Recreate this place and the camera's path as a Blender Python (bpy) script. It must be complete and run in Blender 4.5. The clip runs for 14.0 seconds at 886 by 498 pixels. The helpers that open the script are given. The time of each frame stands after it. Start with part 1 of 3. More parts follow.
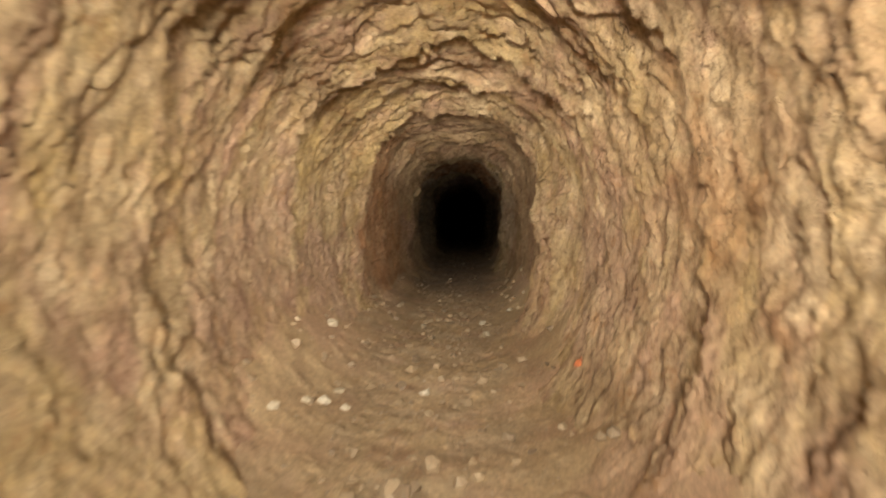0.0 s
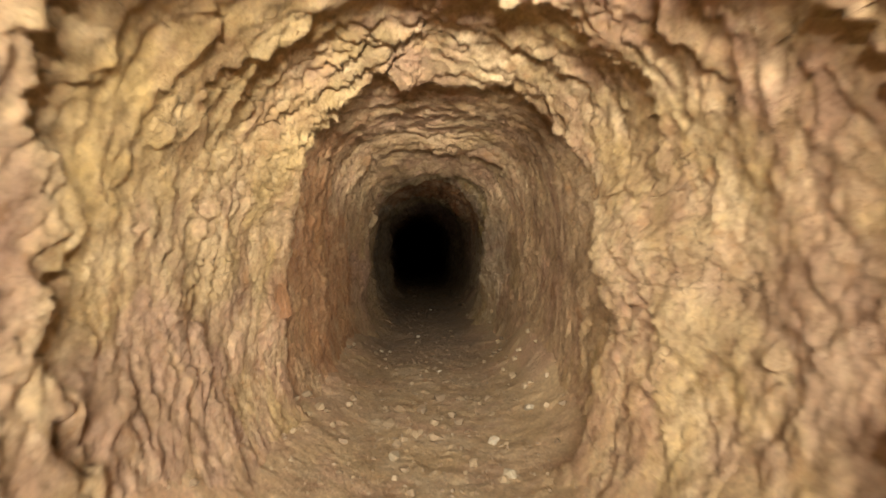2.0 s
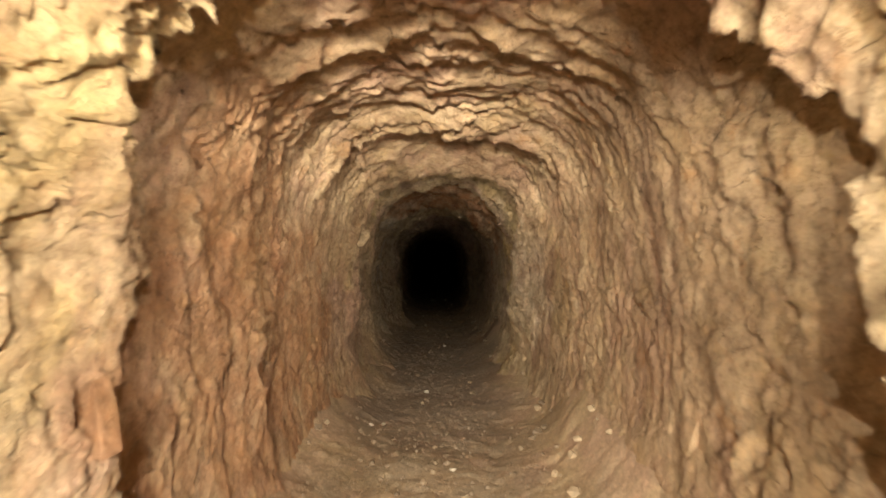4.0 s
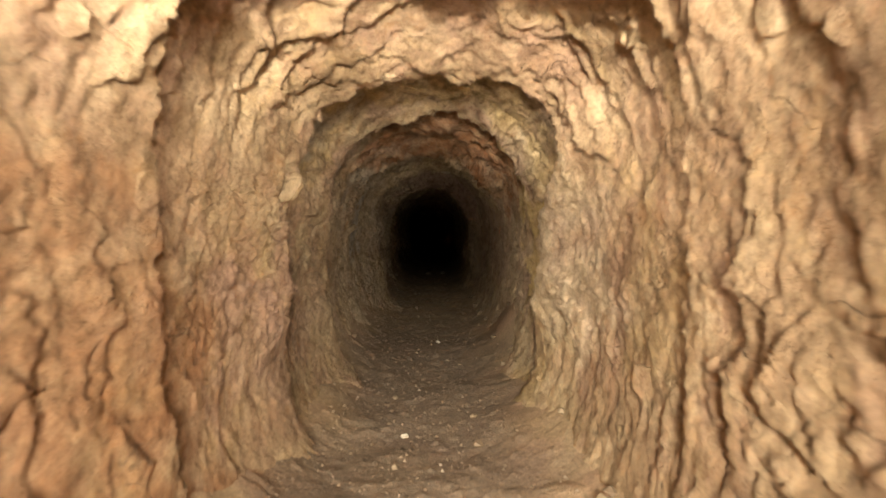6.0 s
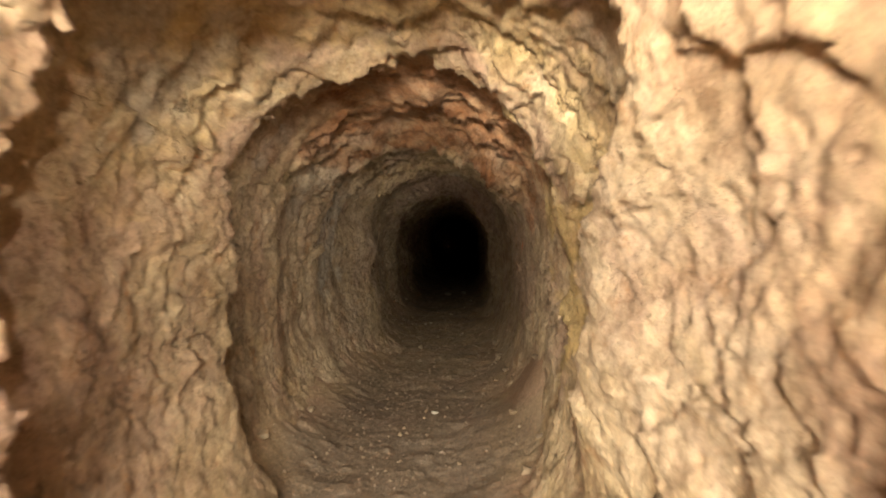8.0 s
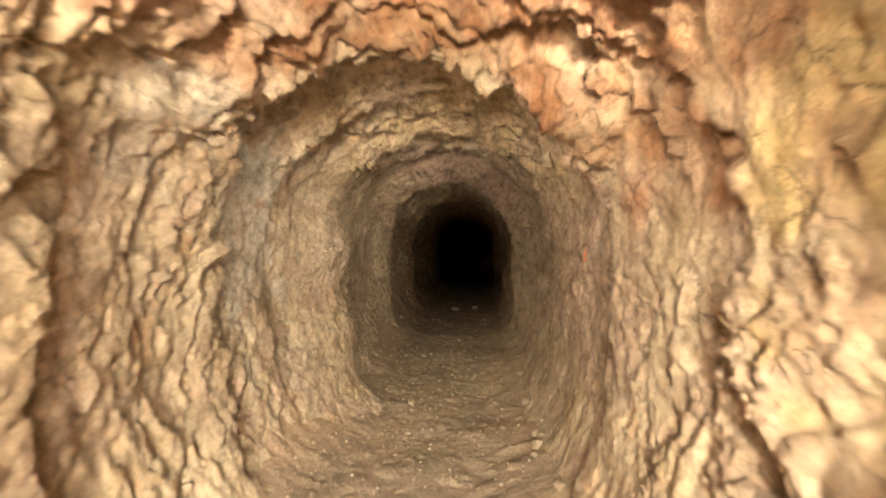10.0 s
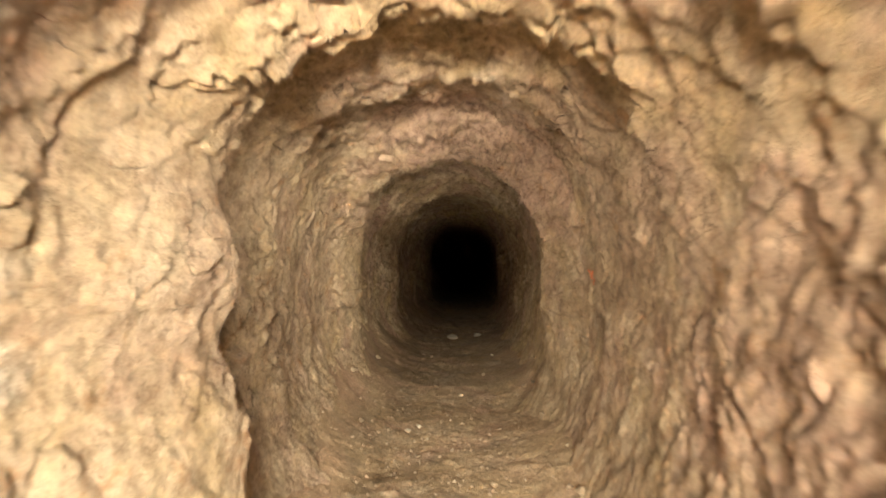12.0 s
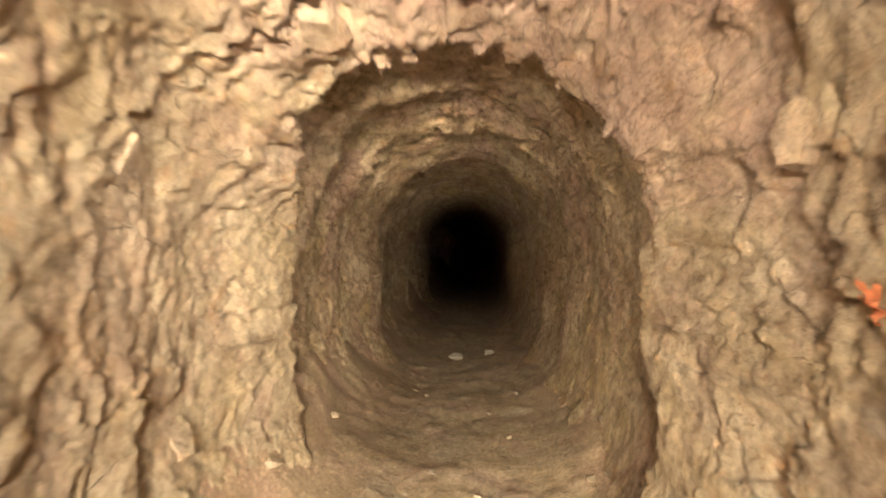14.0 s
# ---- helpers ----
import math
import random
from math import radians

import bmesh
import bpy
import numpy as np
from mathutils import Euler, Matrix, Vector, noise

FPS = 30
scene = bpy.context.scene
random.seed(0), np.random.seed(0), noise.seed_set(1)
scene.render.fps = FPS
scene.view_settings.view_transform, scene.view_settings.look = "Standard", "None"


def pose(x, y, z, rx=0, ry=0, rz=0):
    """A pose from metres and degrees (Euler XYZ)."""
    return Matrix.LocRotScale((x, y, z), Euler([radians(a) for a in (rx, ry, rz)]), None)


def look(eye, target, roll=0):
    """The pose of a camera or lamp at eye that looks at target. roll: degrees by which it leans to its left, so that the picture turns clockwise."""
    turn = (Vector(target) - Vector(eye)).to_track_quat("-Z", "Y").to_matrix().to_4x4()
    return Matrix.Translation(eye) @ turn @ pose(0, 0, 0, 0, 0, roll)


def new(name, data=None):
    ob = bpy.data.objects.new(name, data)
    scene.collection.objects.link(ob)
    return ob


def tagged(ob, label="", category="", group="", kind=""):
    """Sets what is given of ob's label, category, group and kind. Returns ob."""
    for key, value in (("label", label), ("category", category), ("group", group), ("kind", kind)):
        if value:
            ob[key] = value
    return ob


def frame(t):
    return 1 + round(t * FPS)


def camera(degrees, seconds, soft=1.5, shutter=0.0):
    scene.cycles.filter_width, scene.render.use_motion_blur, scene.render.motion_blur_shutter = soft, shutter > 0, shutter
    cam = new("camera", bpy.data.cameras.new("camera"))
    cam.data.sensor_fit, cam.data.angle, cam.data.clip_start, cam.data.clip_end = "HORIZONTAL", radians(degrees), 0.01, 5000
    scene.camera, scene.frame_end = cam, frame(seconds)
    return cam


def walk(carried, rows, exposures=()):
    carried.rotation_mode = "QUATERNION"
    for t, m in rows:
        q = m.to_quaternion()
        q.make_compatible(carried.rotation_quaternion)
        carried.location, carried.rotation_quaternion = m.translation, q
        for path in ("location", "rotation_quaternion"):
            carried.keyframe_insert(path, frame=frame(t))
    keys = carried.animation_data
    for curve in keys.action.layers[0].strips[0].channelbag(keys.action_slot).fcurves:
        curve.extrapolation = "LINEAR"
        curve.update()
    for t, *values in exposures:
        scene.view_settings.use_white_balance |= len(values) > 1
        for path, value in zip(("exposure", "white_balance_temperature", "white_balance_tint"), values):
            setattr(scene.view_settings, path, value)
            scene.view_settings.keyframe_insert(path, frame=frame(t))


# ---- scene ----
from math import cos, pi, sin

cam = camera(77.8, 14.0, soft=1.5, shutter=0.5)
# seconds, eye, target, roll
PATH = [
    (0, (0.135, 0.0, 1.131), (0.047, 1.993, 0.996), 1.13),
    (0.5, (0.084, 0.628, 1.166), (0.127, 2.626, 1.097), 2.28),
    (1, (-0.007, 1.175, 1.161), (0.044, 3.168, 1.004), 1.45),
    (1.5, (-0.067, 1.777, 1.171), (0.006, 3.771, 1.028), 1.59),
    (2, (-0.151, 2.301, 1.184), (-0.061, 4.299, 1.162), 0.53),
    (2.5, (-0.175, 2.874, 1.142), (-0.108, 4.872, 1.098), -0.57),
    (2.7, (-0.152, 3.041, 1.115), (-0.011, 5.036, 1.162), 2.90),
    (4.8, (0.094, 4.86, 1.332), (0.06, 6.86, 1.334), -1.14),
    (5, (0.14, 5.112, 1.301), (0.099, 7.112, 1.263), -0.16),
    (5.5, (0.097, 5.639, 1.253), (0.102, 7.639, 1.216), -0.12),
    (6, (0.04, 6.071, 1.24), (0.068, 8.069, 1.156), 0.13),
    (6.5, (0.069, 6.493, 1.292), (0.023, 8.491, 1.208), -0.51),
    (7, (0.17, 6.916, 1.269), (0.15, 8.913, 1.162), 0.62),
    (7.5, (0.286, 7.368, 1.291), (0.167, 9.363, 1.207), -1.06),
    (8, (0.342, 7.819, 1.296), (0.253, 9.816, 1.253), -1.78),
    (8.5, (0.32, 8.348, 1.292), (0.22, 10.345, 1.248), -1.52),
    (8.7, (0.306, 8.579, 1.266), (0.199, 10.575, 1.215), -0.48),
    (10.8, (0.257, 10.883, 1.254), (0.116, 12.878, 1.238), 0.23),
    (11, (0.269, 11.113, 1.24), (0.094, 13.105, 1.182), -0.04),
    (11.5, (0.206, 11.679, 1.228), (0.069, 13.675, 1.229), -0.17),
    (12, (0.109, 12.196, 1.24), (0.014, 14.194, 1.252), -0.09),
    (12.5, (0.045, 12.75, 1.238), (-0.11, 14.744, 1.244), -0.06),
    (13, (-0.002, 13.292, 1.234), (-0.143, 15.287, 1.249), -0.23),
    (13.5, (0.018, 13.857, 1.237), (-0.143, 15.851, 1.236), 0.40),
    (14, (-0.006, 14.354, 1.216), (-0.097, 16.352, 1.193), -0.01),
]
# The only light down here is the lamp that goes along on the walk. It stands in the scene as a row of
# fixed lamps along and beyond the way walked, weaker from each to the next, and the exposure rises by as much.
FALL = 0.38         # stops per metre
# lamps past a ledge are dimmed to imitate its shade: y, stops
DROPS = [(3.3, 0.15), (5.2, 0.7), (7.8, 0.2), (9.2, 0.9), (10.4, 0.75), (12.3, 0.25), (14.1, 0.2), (16.6, 1.25), (19.6, 0.2)]
BASE = 0.57
TRIM = [(0, 0.4), (1.0, 0.25), (1.5, 0.35), (2.5, 0.2), (5, -0.4), (5.5, 0.0), (6.5, -0.2), (7.5, -0.3), (8, -0.4), (8.5, -0.9), (11, -0.1), (11.5, -0.3), (12, -0.25), (12.5, -0.2), (13, -0.3), (13.5, -0.65), (14, -0.15)]


def trim(t):
    return float(np.interp(t, [a for a, b in TRIM], [b for a, b in TRIM]))


def stops_down(y, soft):
    """How much weaker the carried light is at a stand, in stops."""
    return FALL * y + sum(d * float(np.clip((y - (at - 1.0)) / soft + 0.5, 0, 1)) for at, d in DROPS)


walk(cam, [(t, look(eye, target, roll)) for t, eye, target, roll in PATH],
     [(t, BASE + stops_down(eye[1] + 0.3, 1.6) + trim(t)) for t, eye, target, roll in PATH])

# daylight over the hill; none of it reaches the closed tunnel
world = bpy.data.worlds.new("sky_over_the_hill")
world.use_nodes = True
sky = world.node_tree.nodes.new("ShaderNodeTexSky")
sky.sky_type, sky.sun_disc, sky.sun_elevation, sky.sun_rotation = "NISHITA", False, radians(45), radians(140)
world.node_tree.links.new(sky.outputs["Color"], world.node_tree.nodes["Background"].inputs["Color"])
world.node_tree.nodes["Background"].inputs["Strength"].default_value = 0.1
scene.world = world

LAMP_POWER = 74.0
LAMP_COLOUR = (1.0, 0.935, 0.765)


def path_at(y):
    ys = [e[1] for _, e, _, _ in PATH]
    return (float(np.interp(y, ys, [e[0] for _, e, _, _ in PATH])), float(np.interp(y, ys, [e[2] for _, e, _, _ in PATH])))


# turn about the way, degrees off the way, half the beam's width, share of the power
BEAMS = [(204, 26, 19, 0.85), (-24, 26, 19, 0.85), (270, 30, 24, 0.65), (143, 11, 7.5, 1.2), (90, 8, 5, 1.4), (37, 11, 7.5, 1.2)]
# y, stops by which the lamp leans to the right side
SWAY = [(-3, 0.0), (1.0, 0.1), (2.2, 0.3), (3.6, 0.1), (4.8, -0.4), (5.8, -0.35), (7.0, 0.0), (8.0, 0.1), (9.4, 0.3), (10.8, 0.1), (13.5, 0.05), (14.5, -0.75), (15.6, -0.3)]


def walk_lamps():
    """Beams to the walls, the floor and the roof from each stand; none shines straight ahead."""
    y = -2.9
    while y < 22.5:
        x, z = path_at(min(y, 14.3))
        eye = Vector((x - 0.05, y, z + 0.42))
        for turn, off, half, share in BEAMS:
            data = bpy.data.lights.new("carried_lamp", "SPOT")
            lean = float(np.interp(y, [a for a, b in SWAY], [b for a, b in SWAY])) * cos(radians(turn))
            data.energy = share * 2 ** lean * LAMP_POWER * 2 ** -stops_down(y, 0.15)
            data.color = LAMP_COLOUR
            data.spot_size, data.spot_blend = radians(2 * half), 0.6
            data.shadow_soft_size = 0.0
            out = math.tan(radians(off))
            ob = new("carried_lamp", data)
            ob.matrix_world = look(eye, eye + Vector((out * cos(radians(turn)), 1, out * sin(radians(turn)))))
        y += 0.7 if y < 15 else 1.1


walk_lamps()

# ---------------------------------------------------------------- noise in arrays
RNG = np.random.default_rng(7)
TAB = RNG.random((8, 256, 256))


def hashed(i, j, k):
    return TAB[k][i & 255, j & 255]


def perlin(x, y, k=0):
    i, j = np.floor(x).astype(int), np.floor(y).astype(int)
    fx, fy = x - i, y - j
    u, v = fx * fx * fx * (fx * (fx * 6 - 15) + 10), fy * fy * fy * (fy * (fy * 6 - 15) + 10)

    def g(a, b):
        w = hashed(i + a, j + b, k) * 2 * pi
        return np.cos(w) * (fx - a) + np.sin(w) * (fy - b)
    top = g(0, 0) * (1 - u) + g(1, 0) * u
    low = g(0, 1) * (1 - u) + g(1, 1) * u
    return (top * (1 - v) + low * v) * 1.5


def fbm(x, y, octaves=4, k=0):
    total, amp = 0 * x, 1.0
    for n in range(octaves):
        total = total + amp * perlin(x * 2 ** n + 17.3 * n, y * 2 ** n + 5.1 * n, (k + n) % 8)
        amp *= 0.5
    return total


def cells(x, y, k=0):
    """Distance to the border, three random numbers of the cell and the offset from its middle."""
    i, j = np.floor(x).astype(int), np.floor(y).astype(int)
    f1, f2 = np.full(x.shape, 9.0), np.full(x.shape, 9.0)
    ca, cb = np.zeros(x.shape, int), np.zeros(x.shape, int)
    ox, oy = np.zeros(x.shape), np.zeros(x.shape)
    for a in (-1, 0, 1):
        for b in (-1, 0, 1):
            dx = i + a + 0.1 + 0.8 * hashed(i + a, j + b, k) - x
            dy = j + b + 0.1 + 0.8 * hashed(i + a, j + b, (k + 1) % 8) - y
            d = np.hypot(dx, dy)
            near = d < f1
            f2 = np.where(near, f1, np.minimum(f2, d))
            f1 = np.where(near, d, f1)
            ca, cb = np.where(near, i + a, ca), np.where(near, j + b, cb)
            ox, oy = np.where(near, -dx, ox), np.where(near, -dy, oy)
    return f2 - f1, [hashed(ca, cb, (k + n) % 8) for n in (2, 3, 4)], ox, oy


def smooth(a, b, x):
    t = np.clip((x - a) / (b - a), 0, 1)
    return t * t * (3 - 2 * t)


# ---------------------------------------------------------------- the shape of the tunnel
# y, left wall, right wall, roof, squareness
SECTIONS = [
    (-3.0, -1.04, 0.94, 2.13, 2.2), (2.0, -1.04, 0.94, 2.13, 2.1), (3.6, -1.04, 0.92, 2.11, 2.1),
    (5.2, -1.00, 0.90, 2.13, 2.4), (6.2, -0.94, 0.88, 2.11, 2.7), (7.6, -0.86, 0.86, 2.11, 3.3),
    (9.2, -0.83, 0.84, 2.13, 2.8), (10.2, -0.90, 0.86, 2.15, 2.2), (12.0, -0.98, 0.82, 2.11, 2.2),
    (13.6, -0.96, 0.86, 2.11, 2.2), (15.4, -0.96, 0.82, 2.13, 2.2), (16.6, -0.98, 0.80, 2.09, 2.3),
    (17.6, -1.02, 0.82, 2.09, 2.3), (19.0, -1.04, 0.78, 2.05, 2.3), (24.0, -1.06, 0.76, 1.97, 2.4),
    (30.0, -1.21, 0.58, 1.90, 2.5), (38.5, -1.96, -0.14, 1.85, 2.5),
]
# y on the roof, on the left wall, on the right wall; height on the left, roof and right
LEDGES = [
    (1.9, 2.0, 1.9, 0.03, 0.04, 0.06), (3.45, 3.7, 3.4, 0.05, 0.10, 0.06), (4.4, 4.6, 4.6, 0.03, 0.04, 0.03),
    (5.3, 5.6, 4.95, 0.10, 0.15, 0.26), (6.3, 6.7, 6.4, 0.07, 0.03, 0.0), (7.75, 7.9, 7.9, 0.04, 0.11, 0.03),
    (9.0, 9.05, 9.65, 0.12, 0.20, 0.20), (10.35, 10.4, 10.5, 0.17, 0.14, 0.10),
    (11.3, 11.4, 11.3, 0.05, 0.05, 0.04), (12.2, 12.5, 12.3, 0.05, 0.17, 0.05), (13.2, 13.1, 13.9, 0.03, 0.07, 0.03), (14.15, 14.15, 14.35, 0.33, 0.12, 0.02),
    (15.0, 15.1, 15.2, 0.06, 0.07, 0.04), (16.45, 17.0, 16.5, 0.20, 0.24, 0.18), (17.6, 17.5, 17.7, 0.10, 0.07, 0.05),
    (18.5, 18.6, 18.7, 0.05, 0.07, 0.05), (19.6, 19.7, 19.8, 0.20, 0.14, 0.08), (21.0, 21.1, 21.0, 0.05, 0.08, 0.06), (22.6, 22.7, 22.7, 0.18, 0.16, 0.18), (25.0, 25.1, 25.2, 0.16, 0.14, 0.16),
]
MID = 1.0
Y_NEAR, Y_FAR, Y_END = -5.0, 20.5, 38.0
ROWS_Y = np.concatenate([np.arange(Y_NEAR, 0.4, 0.04), np.arange(0.4, Y_FAR, 0.016), np.arange(Y_FAR, Y_END, 0.05)])
ANGLES = np.radians(np.linspace(246, -66, 470))


def column(n, y):
    return np.interp(y, [s[0] for s in SECTIONS], [s[n] for s in SECTIONS])


def sides(a):
    """Weights of the left wall, the roof and the right wall at an angle."""
    roof = smooth(0.20, 0.90, np.sin(a))
    left = (1 - roof) * (np.cos(a) < 0)
    return left, roof, (1 - roof) * (np.cos(a) >= 0)


def ledge_relief(a, y):
    left, roof, right = sides(a)
    total = 0 * y
    jag = 0.14 * perlin(a * 2.2, y * 0.6, 1) + 0.09 * perlin(a * 6, y * 1.1, 2)
    _, (r, _, _), _, _ = cells(a * 6.5, y * 1.5, 3)
    jag = jag + 0.10 * (r - 0.5) + (0.02 + 0.05 * roof) * perlin(a * 15, y * 3, 5) + (0.012 + 0.028 * roof) * perlin(a * 34, y * 7, 6)
    for n, (y0, yl, yr, hl, ht, hr) in enumerate(LEDGES):
        h = hl * left + ht * roof + hr * right
        d = y - (y0 * roof + yl * left + yr * right) + jag * (0.8 + 0.4 * sin(n))
        h = h * (0.92 + 0.35 * perlin(a * 1.7 + 9 * n, y * 0 + n, 4))
        rise = smooth(-1, 0, d / (0.55 + 2.2 * h)) ** 1.7
        total = total + h * np.where(d < 0, rise, np.clip(1 - d / 0.022, 0, 1))
        total = total - (0.28 * np.minimum(h, 0.22) + 0.05 * smooth(0.06, 0.14, h)) * np.where(d > 0, np.exp(-d / 0.3), 0.0) * np.clip(d / 0.03, 0, 1)
    return total


def relief(a, y):
    """How far the rock stands into the tunnel."""
    s = a * 1.05
    wx, wy = 0.12 * fbm(s * 1.7, y * 1.7, 3, 5), 0.12 * fbm(s * 1.7 + 31, y * 1.7, 3, 6)
    rough = 0.55 + 0.6 * smooth(-0.35, 0.35, perlin(s * 0.9 + 3, y * 0.7, 2))
    calm = 0.55 + 0.45 * sides(a)[1]
    d = 0.05 * fbm(s * 0.9, y * 0.75, 3, 0)
    gap, (r, q, p), ox, oy = cells((s + wx) / 0.62, (y + wy) / 0.40, 0)
    d = d + rough * (0.030 * (r - 0.5) + 0.040 * (q - 0.5) * ox + (0.005 + 0.035 * p) * oy)
    d = d - 0.014 * rough * (1 - smooth(0.0, 0.06, gap)) * smooth(-0.1, 0.3, perlin(s * 2.1, y * 2.1, 6))
    chip = rough * (0.45 + 0.75 * smooth(-0.25, 0.45, perlin(s * 1.3 + 7, y * 1.1, 4)))
    gap, (r, q, p), ox, oy = cells((s + 1.6 * wx) / 0.26, (y + 1.6 * wy) / 0.14, 2)
    chip = chip * (1 + 0.2 * smooth(10.5, 12.0, y))
    d = d + chip * (0.028 * (r - 0.5) + 0.026 * (q - 0.5) * ox + (0.004 + 0.032 * p) * oy)
    gap, (r, q, p), ox, oy = cells((s + wx) / 0.085, (y + wy) / 0.055, 4)
    d = d + chip * (0.011 * (r - 0.5) + 0.010 * (q - 0.5) * ox + 0.013 * p * oy)
    g = (y + 0.30 * fbm(s * 1.3 + 11, y * 0.8, 3, 2) + 0.05 * perlin(s * 9, y * 5, 3) + 0.028 * perlin(s * 23, y * 11, 1)) / 0.33
    step = g - np.floor(g)
    flake = smooth(-0.35, 0.3, perlin(s * 1.6 + 40, y * 1.2, 7))
    flake = (0.25 + 0.75 * flake) * (0.60 + 0.40 * sides(a)[1])
    d = d + (0.044 + 0.014 * smooth(10.5, 12.0, y)) * flake * (0.4 + 0.9 * hashed(np.floor(g).astype(int), np.floor(s * 2.3 + 0.5 * perlin(s * 3, y * 3, 4)).astype(int), 6)) * (step ** 1.3 * (1 - smooth(0.955, 1.0, step)))
    g = (y + 0.4 * s + 0.16 * fbm(s * 2.6, y * 2.0 + 9, 3, 5) + 0.02 * perlin(s * 26, y * 16, 2)) / 0.13
    step = g - np.floor(g)
    d = d + (0.009 + 0.009 * smooth(10.5, 12.0, y)) * chip * (step * (1 - smooth(0.88, 1.0, step)))
    d = d + 0.018 * rough * fbm(s * 4.5, y * 4.5, 3, 1)
    d = d * calm + ledge_relief(a, y)
    g = (y - 0.25 * s + 0.22 * fbm(s * 2.2 + 5, y * 1.6, 3, 3) + 0.03 * perlin(s * 19, y * 9, 4) + 0.016 * perlin(s * 41, y * 21, 6)) / 0.17
    step = g - np.floor(g)
    some = smooth(-0.05, 0.3, perlin(s * 2.7 + 13 * np.floor(g), y * 1.1, 5))
    d = d + 0.017 * some * step ** 2 * (1 - smooth(0.93, 1.0, step))
    d = d + 0.004 * fbm(s * 30, y * 30, 2, 6)
    d = d * (1 - 0.45 * smooth(0.30, 0.80, -np.sin(a)))
    return d + 0.006 * fbm(s * 14, y * 14, 2, 3)


def rock_point(a, y, extra=0.0):
    left, right, roof, n = (column(k, y) for k in (1, 2, 3, 4))
    mid, half = np.where(y > 24, (left + right) / 2 + 0.15, 0.0), (right - left) / 2
    w = np.where(y > 24, half, np.where(np.cos(a) < 0, -left, right))
    h = np.where(np.sin(a) > 0, roof - MID, 1.20)
    radius = (np.abs(np.cos(a) / w) ** n + np.abs(np.sin(a) / h) ** n) ** (-1 / n)
    radius = radius - relief(a, y) + 0.05 + 0.04 * sides(a)[1] - extra
    return np.stack([mid + radius * np.cos(a), y + 0 * a, MID + radius * np.sin(a)], -1)


GRID_A, GRID_Y = np.meshgrid(ANGLES, ROWS_Y)
ROCK = rock_point(GRID_A, GRID_Y)

# ---------------------------------------------------------------- stains of the rock
# kind, y, angle, half length, half angle, strength
STAINS = [
    ("brown", 10.3, 200, 1.3, 42, 0.6),
    ("iron", 6.5, 148, 0.7, 30, 0.7), ("brown", 6.3, 32, 0.6, 34, 0.6),
    ("calcite", 12.62, 137, 0.15, 8, 1.0), ("calcite", 12.82, 148, 0.15, 9, 1.0), ("calcite", 13.0, 158, 0.14, 9, 1.0), ("calcite", 13.2, 170, 0.12, 8, 0.9), ("calcite", 13.4, 184, 0.09, 8, 0.8),
    ("calcite", 14.85, 78, 0.12, 6, 0.6), ("calcite", 15.35, 100, 0.09, 6, 0.7), ("calcite", 10.9, 133, 0.10, 6, 0.8), ("calcite", 15.5, -12, 0.12, 5, 0.6),
    ("iron", 7.7, 205, 0.8, 30, 0.75), ("rose", 4.3, 208, 0.9, 28, 0.8), ("iron", 1.9, 12, 0.35, 24, 0.5), ("brown", 2.6, -38, 0.9, 18, 0.5),
    ("dust", 14.0, 90, 4.6, 260, 0.55), ("rust", 7.2, 90, 2.3, 260, 0.5), ("rust", 2.0, 0, 2.0, 60, 0.3),
    ("iron", 11.3, 75, 1.0, 62, 0.95), ("iron", 6.6, 188, 1.1, 40, 0.7), ("iron", 9.0, 200, 0.8, 30, 0.3),
    ("ochre", 10.6, 12, 0.45, 42, 0.9), ("iron", 7.2, 176, 0.8, 30, 0.65), ("ochre", 9.8, 90, 0.4, 60, 0.6),
    ("ochre", 2.2, 95, 0.9, 25, 0.6), ("ochre", 4.6, 140, 1.0, 30, 0.45), ("rose", 3.0, 195, 0.9, 35, 0.6), ("rose", 3.4, -10, 0.9, 35, 0.6), ("ochre", 14.0, 80, 1.0, 45, 0.4),
    ("pale", 9.4, 5, 0.75, 48, 0.5), ("pale", 15.2, 85, 0.25, 20, 0.6), ("pale", 14.0, 185, 0.5, 40, 0.3),
    ("grey", 12.9, 165, 0.45, 30, 0.9), ("grey", 9.7, 125, 0.3, 16, 0.7), ("grey", 11.9, 140, 0.3, 18, 0.6),
    ("brown", 5.9, 20, 0.7, 40, 0.5), ("brown", 14.9, 25, 0.5, 45, 0.7), ("brown", 9.6, 215, 1.0, 25, 0.6),
    ("rose", 9.2, 195, 0.8, 30, 0.7), ("rose", 16.2, 75, 0.9, 60, 0.8), ("rose", 13.2, 0, 1.3, 40, 0.6),
]


def stain_maps():
    maps, deg = {}, np.degrees(GRID_A)
    wy = GRID_Y + 0.45 * fbm(GRID_A * 2.6, GRID_Y * 2.2, 4, 1)
    wa = np.degrees(GRID_A + 0.40 * fbm(GRID_A * 2.6 + 50, GRID_Y * 2.2, 4, 3))
    for kind, y, a, ry, ra, power in STAINS:
        w = min(1.0, ry / 0.5)
        d = np.hypot((GRID_Y + w * (wy - GRID_Y) - y) / ry, (deg + w * (wa - deg) - a) / ra)
        m = power * (1 - smooth(0.55, 1.15, d))
        maps[kind] = np.maximum(maps.get(kind, 0), m)
    return maps


STAIN_MAPS = stain_maps()


# ---------------------------------------------------------------- materials
def nodes_of(name):
    mat = bpy.data.materials.new(name)
    mat.use_nodes = True
    tree = mat.node_tree
    return mat, tree, tree.nodes["Principled BSDF"]


